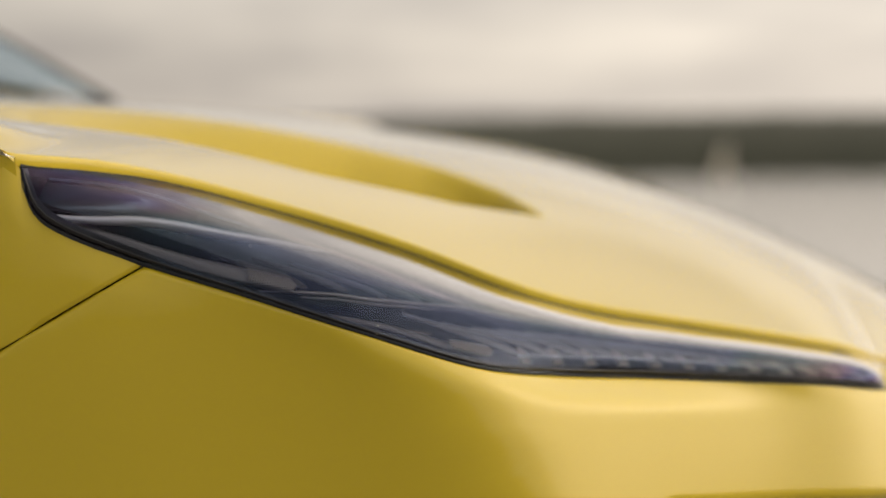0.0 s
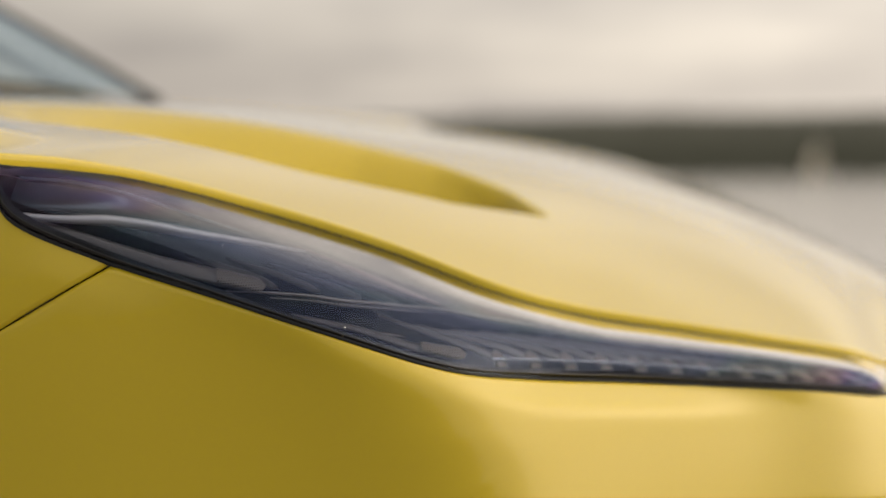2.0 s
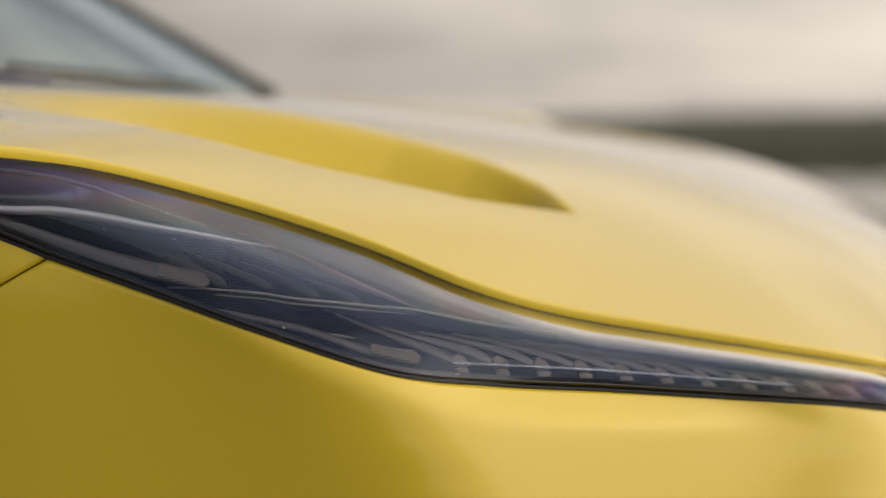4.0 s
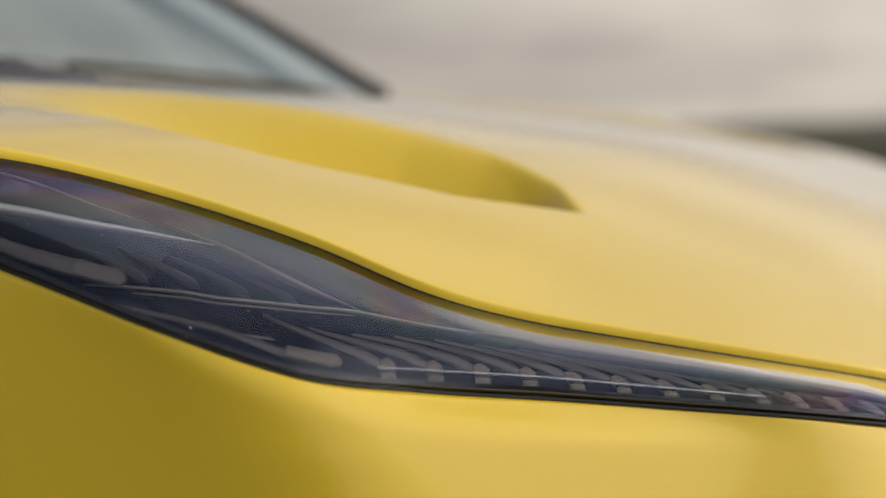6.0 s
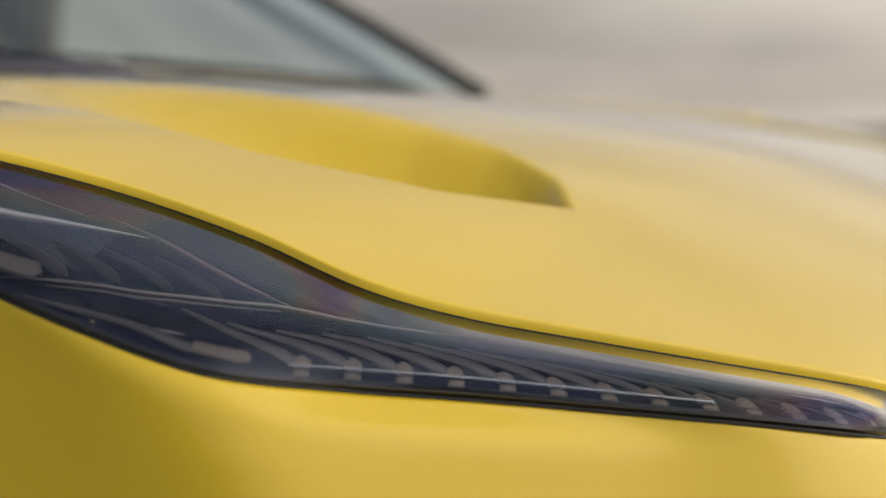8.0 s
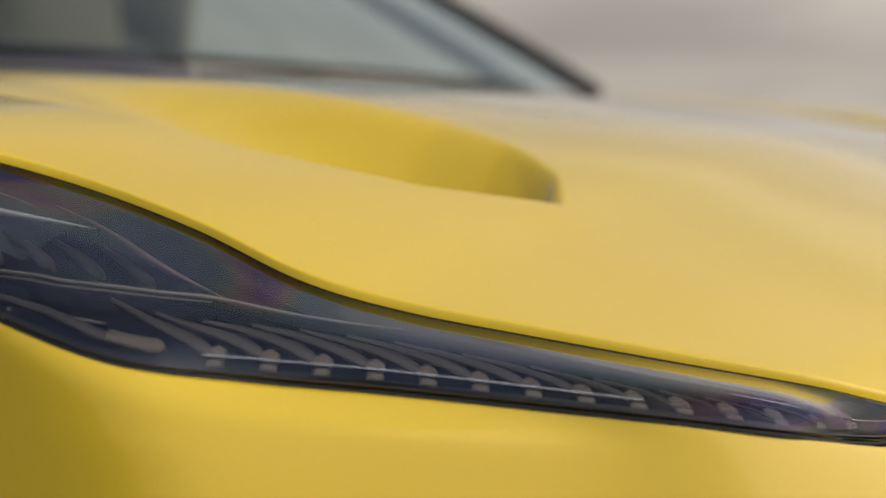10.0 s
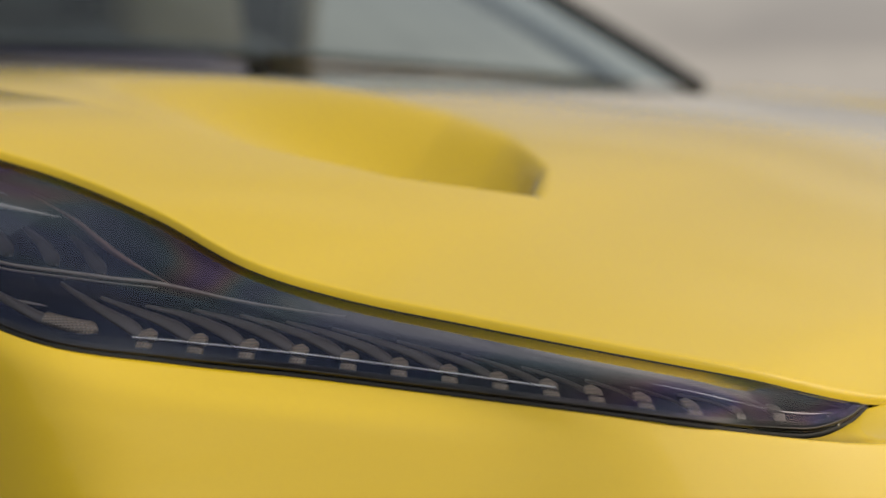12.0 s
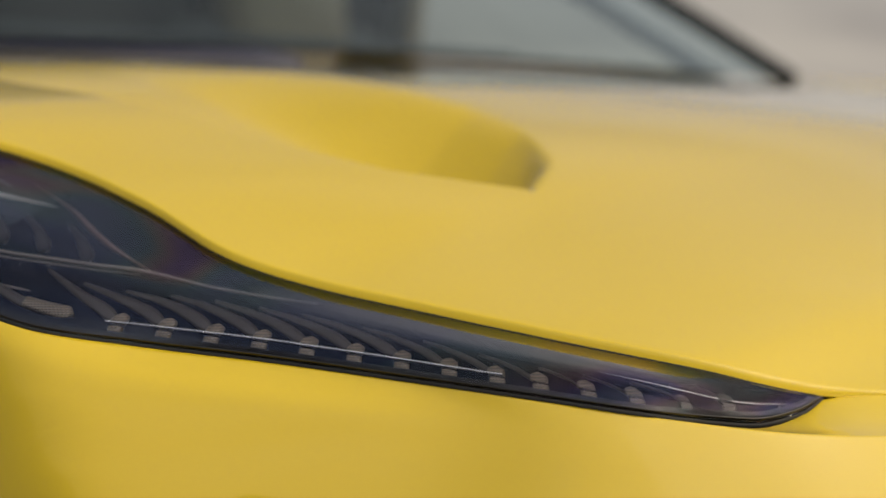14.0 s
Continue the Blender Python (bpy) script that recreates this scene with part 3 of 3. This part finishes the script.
rows = []
for i in range(61):
    u = 0.215 + 0.345 * i / 60
    rows.append([lamp_point(u, ridge_w(u) + 0.012 * j, 0.0185 + 0.006 * j) for j in range(5)])
part("shelf", sheet(rows), HOUSING, lamp)
lamp_line("light_guide", GUIDE, GUIDE_U, GUIDE_W, 0.0175, 0.0013, swell, "pale slender light guide")
lamp_line("lower_guide", GUIDE, GUIDE_U[1:7], [w_ - 0.035 for w_ in GUIDE_W[1:7]], 0.018, 0.0006, swell)
lamp_line("spear_trim", SPEAR, [0.05, 0.083, 0.127, 0.19, 0.23, 0.295], [0.24, 0.35, 0.48, 0.57, 0.645, 0.765], 0.0125, 0.0032, lambda f: (0.45 + 0.55 * math.sin(min(1.0, f / 0.45) * math.pi / 2)) * (1.0 if f < 0.45 else (1 - (f - 0.45) / 0.55) ** 0.8 + 0.02), "pointed pale trim blade")
# pale tube standing in for the highlight along the bezel edge
lamp_line("highlight_line", BLUEPALE, [0.03, 0.09, 0.13, 0.19, 0.24], [0.985, 0.955, 0.90, 0.80, 0.77], 0.0115, 0.0009, lambda f: 1.0 - 0.9 * f ** 2, "bezel edge highlight put in as a fine blue-grey line")
# rose reflection in the cover, built here as a tinted blade
lamp_line("reflection_streak", ROSE, [0.245, 0.30, 0.34, 0.375, 0.42], [0.85, 0.79, 0.725, 0.68, 0.65], 0.016, 0.0021, lambda f: 0.04 + 0.96 * math.sin(f ** 1.3 * math.pi) ** 1.3, "soft rose reflection built as a tinted blade")
lamp_line("cross_bar", GUIDE, [0.318, 0.335, 0.356], [0.150, 0.185, 0.222], 0.016, 0.0008, swell)

# bright rod standing in for the reflected streak near the tip
lamp_line("tip_streak", CHROME, [0.80, 0.86, 0.92, 0.965], [0.62, 0.58, 0.55, 0.52], 0.010, 0.0006, swell, "bright streak in the lamp tip, built as a thin blade")
# reflector teeth over the lower border
def ribbon(path, widths, thick=0.002):
    """A bowed band along points (u, w, inset); widths in metres along u."""
    rows = []
    for (u, w_, ins), wd in zip(path, widths):
        d = wd / low.length / 2
        ring = []
        for du, di in ((-1, 0), (-0.75, -thick), (-0.3, -thick * 1.5), (0.3, -thick * 1.5), (0.75, -thick), (1, 0), (0.7, thick), (-0.7, thick)):
            ring.append(lamp_point(u + du * d, w_, ins + di))
        rows.append(ring)
    return sheet(rows, closed=True)


def band(points, w0, w1, n=24):
    us = [p[0] for p in points]
    path, widths = [], []
    for k in range(n + 1):
        f = k / n
        u = us[0] + (us[-1] - us[0]) * f
        path.append((u, float(np.interp(u, us, [p[1] for p in points])), float(np.interp(u, us, [p[2] for p in points]))))
        widths.append((w0 + (w1 - w0) * f) * math.sqrt(max(0.02, 1 - (max(0.0, f - 0.8) / 0.2) ** 2)))
    rows = []
    for (u, w_, ins), wd in zip(path, widths):
        d = wd / max((top(u) - low(u)).length, 0.02) / 2
        rows.append([lamp_point(u, w_ + a * d, ins + b) for a, b in ((-1, 0), (-0.6, -0.0011), (0.6, -0.0011), (1, 0), (0.6, 0.0011), (-0.6, 0.0011))])
    return sheet(rows, closed=True)


def tooth(u, size=1.0):
    """Band that sweeps back and inwards from a reflector head."""
    points = []
    for back, up, ins in ((0.096, 0.0550, 0.0245), (0.066, 0.0480, 0.0210), (0.042, 0.0395, 0.0172), (0.022, 0.0310, 0.0138), (0.008, 0.0235, 0.0117), (0.0, 0.0185, 0.0108)):
        v = u - back * size
        points.append((v, rise(v, 0.004 + (up - 0.004) * (0.55 + 0.45 * size)), ins))
    return band(points, 0.0030, 0.0130 * size, 20)


def head(u, size=1.0):
    """Finely ribbed dome over the beads."""
    path = [(u + 0.0012, rise(u, 0.0162 + 0.0098 * size * k / 6), 0.0096 + 0.0022 * (k / 6) ** 2) for k in range(7)]
    return ribbon(path, [0.0100 * math.sqrt(max(0.06, 1 - (max(0.0, k / 6 - 0.45) / 0.57) ** 2)) for k in range(7)], 0.0012)


def foot(u):
    """Small ribbed block under the beads."""
    path = [(u + 0.0022, rise(u, 0.0095 + 0.0044 * k / 3), 0.0086) for k in range(4)]
    return ribbon(path, [0.0088] * 4, 0.0010)


FIRST, STEP = 0.4025, 0.0353
for i in range(15):
    u = FIRST + STEP * i + (0.0, -0.004, -0.005, -0.005, 0.003, 0.012)[max(0, i - 9)]
    if i:
        part("reflector_tooth", tooth(u, 1.0 if i < 8 else max(0.35, 1.0 - 0.16 * (i - 7))), TOOTH, lamp)
        part("tooth_head", head(u, 1.0 if i < 13 else 0.55), RIBBED if i < 13 else DIMRIB, lamp)
        part("tooth_foot", foot(u), RIBBED if i < 13 else DIMRIB, lamp)
# long bands that sweep in from the rear
part("reflector_band", band([(0.225, 0.09, 0.024), (0.28, 0.145, 0.021), (0.314, 0.165, 0.017), (0.334, 0.158, 0.014), (0.36, 0.142, 0.012), (0.4045, 0.148, 0.0105)], 0.003, 0.011), TOOTH, lamp)
part("hatched_pad", band([(0.366, 0.150, 0.0088), (0.385, 0.155, 0.0086), (0.405, 0.160, 0.0085)], 0.009, 0.012, 10), RIBBED, lamp, "finely ribbed reflector pad")
part("reflector_band", band([(0.06, 0.26, 0.017), (0.12, 0.205, 0.016), (0.165, 0.19, 0.015), (0.207, 0.21, 0.014), (0.246, 0.245, 0.014)], 0.005, 0.019), TOOTH, lamp)
part("hatched_pad", band([(0.208, 0.215, 0.0118), (0.228, 0.23, 0.0118), (0.247, 0.25, 0.0118)], 0.015, 0.017, 10), DIMRIB, lamp, "finely ribbed darker reflector pad")
for u, w_ in ((0.258, 0.315), (0.294, 0.405), (0.330, 0.475), (0.366, 0.55)):
    part("reflector_tooth", band([(u - 0.075, w_ + 0.16, 0.034), (u - 0.04, w_ + 0.10, 0.028), (u - 0.012, w_ + 0.03, 0.022), (u, w_, 0.020)], 0.004, 0.014), DIMTOOTH, lamp)
# beaded strip
bm = bmesh.new()
for i in range(128):
    u = 0.4315 + (0.7255 - 0.4315) * i / 127
    bmesh.ops.create_icosphere(bm, subdivisions=1, radius=0.00105, matrix=Matrix.Translation(lamp_point(u, rise(u, 0.0165), 0.0072)))
tagged(part("bead_strip", bm, BEAD, lamp, "fine bright beaded strip"), kind="stuff")
# tiny chrome beads added to stand in for sun glints on the lamp
for u, w_, ins in ((0.3035, 0.066, -0.0002), (0.3015, 0.017, -0.0004), (0.952, 0.365, 0.0016), (0.962, 0.05, -0.0002), (0.16, 0.42, 0.012), (0.215, 0.52, 0.012), (0.335, 0.33, 0.012), (0.355, 0.40, 0.012)):
    bm = bmesh.new()
    bmesh.ops.create_icosphere(bm, subdivisions=2, radius=0.0008, matrix=Matrix.Translation(lamp_point(u, w_, ins)))
    part("glint_bead", bm, CHROME, lamp)
# rear bowl of the lamp
rows = []
for i in range(25):
    f = i / 24
    u = 0.03 + 0.22 * f
    rows.append([lamp_point(u, 0.42 + 0.5 * j / 10, 0.014 + 0.020 * math.sin(j / 10 * math.pi) * (1 - f) + 0.023 * f * f) for j in range(11)])
part("rear_reflector", sheet(rows), BOWL, lamp, "smooth blue-grey reflector bowl")

# ---- windscreen, pillars, cowl, cabin ----
def screen_point(a, f):
    """a: -1..1 across, f: 0..1 up the glass."""
    x = -1.136 - 0.10 * a * a - 0.62 * f - 0.02 * a * a * f
    y = a * (0.675 - 0.12 * f)
    z = 0.908 + 0.36 * f * (1.08 - 0.08 * f)
    return Vector((x, y, z))


def door_skin(s):
    return sheet([[Vector((-1.28 - 1.35 * i / 16, s * (0.925 - 0.05 * (k / 8) ** 2 + 0.012 * math.sin(k / 8 * math.pi)), 0.875 + 0.04 * i / 16 - 0.66 * k / 8)) for k in range(9)] for i in range(17)])


def quarter_skin(s):
    """Rear wing, cut away over the wheel."""
    rows = []
    for i in range(33):
        x = -2.64 - 1.60 * i / 32
        arch = math.sqrt(max(0.0, 0.37 ** 2 - (x + 3.45) ** 2))
        bottom = max(0.22, 0.33 + arch if arch else 0.22)
        y = 0.93 - 0.17 * ((i / 32) ** 2)
        rows.append([Vector((x, s * (y + 0.02 * math.sin(k / 8 * math.pi)), 0.93 - 0.06 * i / 32 + (bottom - 0.93 + 0.06 * i / 32) * k / 8)) for k in range(9)])
    return sheet(rows)


part("windscreen", sheet([[screen_point(-1 + 2 * j / 30, i / 12) for j in range(31)] for i in range(13)]), GLASS, car, "raked tinted windscreen").visible_shadow = False
for s in (-1, 1):
    part("pillar", tube([screen_point(s * 1.02, i / 16) + Vector((0, 0, 0.004)) for i in range(17)], 0.012, 10), GLOSSBLACK, car, "slim black windscreen pillar")
part("roof", sheet([[screen_point(-1 + 2 * j / 20, 1.0) + Vector((-0.9 * i / 6, 0, 0.03 * math.sin(i / 6 * math.pi))) for j in range(21)] for i in range(7)]), GLOSSBLACK, car, "black roof panel")
cowl_front = [(-0.90, -1.39), (-0.72, -1.350), (-0.53, -1.265), (-0.42, -1.165), (-0.335, -1.095), (-0.30, -1.085), (-0.285, -1.11)]
rows = []
for i in range(41):
    y_ = -0.90 + 0.615 * i / 40
    xf = float(np.interp(y_, [c[0] for c in cowl_front], [c[1] for c in cowl_front]))
    xb = -1.14 - 0.12 * (y_ / 0.7) ** 2 - 0.02
    xb = min(xb, xf - 0.03)
    rows.append([Vector((xf - (xf - xb) * f, y_, bonnet_z(max(-1.39, xf - (xf - xb) * f), y_) + dz)) for f, dz in ((0.0, -0.004), (0.0, 0.0025), (0.02, 0.0045), (0.5, 0.007), (1.0, 0.012), (1.02, -0.01))])
part("cowl_panel", sheet(rows), COWL, car, "black scuttle panel under the screen, blue reflection in its colour")
# dark strip added for the thin line along the screen's foot
part("screen_foot_strip", tube([(-1.20 - 0.10 * (y_ / 0.7) ** 2, y_, 0.912) for y_ in [-0.16 + 0.72 * i / 20 for i in range(21)]], 0.004, 8), BLACK, car, "thin black strip at the foot of the screen")
part("dashboard", box(0.26, 1.20, 0.14, 0.05, pose(-1.66, -0.08, 0.880)), CABIN, car, "black dashboard top")
for y_ in (-0.36, 0.36):
    part("seat", box(0.16, 0.46, 0.62, 0.06, pose(-1.95, y_, 0.70, 0, -14)), SEATCLOTH, car)
    part("headrest", box(0.12, 0.24, 0.26, 0.055, pose(-1.98, y_, 1.05, 0, -10)), TAN if y_ > 0 else SEATCLOTH, car)
part("bulkhead", box(0.04, 1.3, 0.75, 0.01, pose(-2.62, 0, 0.80)), CABIN, car)
for s in (-1, 1):
    part("pillar_trim", tube([screen_point(s * (0.90 - 0.06 * i / 12), i / 12) + Vector((-0.05, 0, -0.02)) for i in range(13)], 0.012, 10), TRIMGREY, car, "slim blue-grey inner pillar trim")
    part("door", door_skin(s), PAINT, car, "yellow door skin")
    part("rear_pillar", box(0.74, 0.05, 0.45, 0.02, pose(-2.395, s * 0.66, 1.05)), GLOSSBLACK, car)
    part("pillar_cover", box(0.055, 0.035, 0.46, 0.012, pose(-1.995, s * 0.655, 1.05, 0, 8)), TAN, car, "tan padded cover on the rear pillar")
    part("rear_wing", quarter_skin(s), PAINT, car, "yellow rear wing")
part("rear_deck", sheet([[Vector((-2.62 - 1.62 * i / 20, (-1 + 2 * j / 16) * (0.92 - 0.16 * (i / 20) ** 2), 1.20 - 0.30 * (i / 20) ** 1.5 - 0.12 * abs(-1 + 2 * j / 16) ** 2.5 * (1 - 0.3 * i / 20) - 0.24 * max(0, abs(-1 + 2 * j / 16) - 0.5))) for j in range(17)] for i in range(21)]), PAINT, car, "yellow rear deck")
part("tail", sheet([[Vector((-4.24 - 0.10 * math.sin(k / 8 * math.pi), (-1 + 2 * j / 16) * 0.76, 0.86 - 0.05 * abs(-1 + 2 * j / 16) - 0.55 * k / 8)) for j in range(17)] for k in range(9)]), PAINT, car)
part("floor_pan", box(3.6, 1.5, 0.08, 0.02, pose(-2.0, 0, 0.2)), BLACK, car)


def wheel(x, y):
    tyre = part("wheel", sheet([[Vector((x + math.cos(a) * r, y + o, 0.33 + math.sin(a) * r)) for a in [k * math.pi / 24 for k in range(48)]] for r, o in
                                ((0.22, -0.10), (0.30, -0.115), (0.325, -0.10), (0.33, -0.06), (0.33, 0.06), (0.325, 0.10), (0.30, 0.115), (0.22, 0.10), (0.22, -0.10))], closed=True), RUBBER, car, "black tyre standing on the concrete")
    part("rim", sheet([[Vector((x + math.cos(a) * r, y + o, 0.33 + math.sin(a) * r)) for a in [k * math.pi / 24 for k in range(48)]] for r, o in
                       ((0.222, -0.09), (0.20, -0.05), (0.06, -0.02), (0.001, -0.02), (0.001, 0.02), (0.06, 0.02), (0.20, 0.05), (0.222, 0.09))], closed=True), GLOSSBLACK, tyre)


for x in (-1.05, -3.45):
    for y in (-0.80, 0.80):
        wheel(x, y)

# ---- surroundings ----
def ground_sheet(name, x0, x1, y0, y1, z, mat, n=2):
    rows = [[Vector((x0 + (x1 - x0) * i / n, y0 + (y1 - y0) * j / n, z)) for j in range(n + 1)] for i in range(n + 1)]
    return tagged(part(name, sheet(rows), mat, smooth=False), kind="structure")


tagged(ground_sheet("water", -4500, 4500, -4500, 4500, -1.6, WATER), "calm sea reflecting the sky, with sky paleness put into its colour")
q = part("pavement", box(120, 66, 1.7, 0.03, pose(0, -27, -0.85)), ASPHALT, smooth=False)
tagged(q, "unseen concrete quay beside the water, paled to bounce light", kind="structure")


def ridge(name, az0, az1, dist, heights, label):
    rows = []
    K = 160
    for i in range(K + 1):
        f = i / K
        az = radians(az0 + (az1 - az0) * f)
        h = float(np.interp(f, np.linspace(0, 1, len(heights)), heights))
        h += 0.5 * noise.noise((f * 60, dist * 0.01, 0)) + 0.3 * noise.noise((f * 200, 3, 0))
        d = Vector((math.cos(az), math.sin(az), 0))
        rows.append([d * dist + Vector((0, 0, -1.7)), d * (dist + 5) + Vector((0, 0, -1.6 + h * 0.45)), d * (dist + 40) + Vector((0, 0, -1.6 + h * 0.85)), d * (dist + 90) + Vector((0, 0, -1.6 + h)), d * (dist + 300) + Vector((0, 0, -2))])
    return tagged(part(name, sheet(rows), WOODS), label, kind="structure")


ridge("backdrop_hills", 55, 150, 340, [14.5, 14.4, 14.2, 14.8, 13.4, 9, 6, 4, 4], "low dark wooded shore across the water")
# unseen slope, made up to give flank and lamp something dark to mirror
ridge("backdrop_for_reflections", 185, 378, 30, [2, 2.6, 3.2, 3.4, 3.2, 2.8, 2.4, 2.2, 2, 2, 2], "unseen dark slope added behind the quay to shape reflections")

boat = new("sailboat")
tagged(boat, "small pale sailing boat far out on the water", "boat")
BX, BY = 19.8, 280.0
bm = bmesh.new()
rows = []
for i in range(13):
    f = i / 12
    wd = 0.8 * math.sin(min(1, f * 1.25 + 0.12) * math.pi * 0.62)
    wd = max(0.02, wd if f < 0.6 else wd * (1 - ((f - 0.6) / 0.4) ** 2))
    x = -2.5 + 5 * f
    rows.append([(x, -wd, 0.55 + 0.1 * f), (x, -wd * 0.7, 0.1), (x, 0, -0.15), (x, wd * 0.7, 0.1), (x, wd, 0.55 + 0.1 * f)])
part("hull", sheet(rows), HULL, boat)
part("mast", tube([(0.3, 0, 0.4), (0.3, 0, 6.2)], 0.05), HULL, boat)
part("sail", sheet([[Vector((0.25 - (2.2 * (1 - i / 10)) * j / 6, 0.25 * math.sin(j / 6 * math.pi) * (1 - i / 10), 1.0 + 5.1 * i / 10)) for j in range(7)] for i in range(11)]), SAIL, boat)
boat.matrix_world = pose(BX, BY, -1.6, 0, 0, 25)
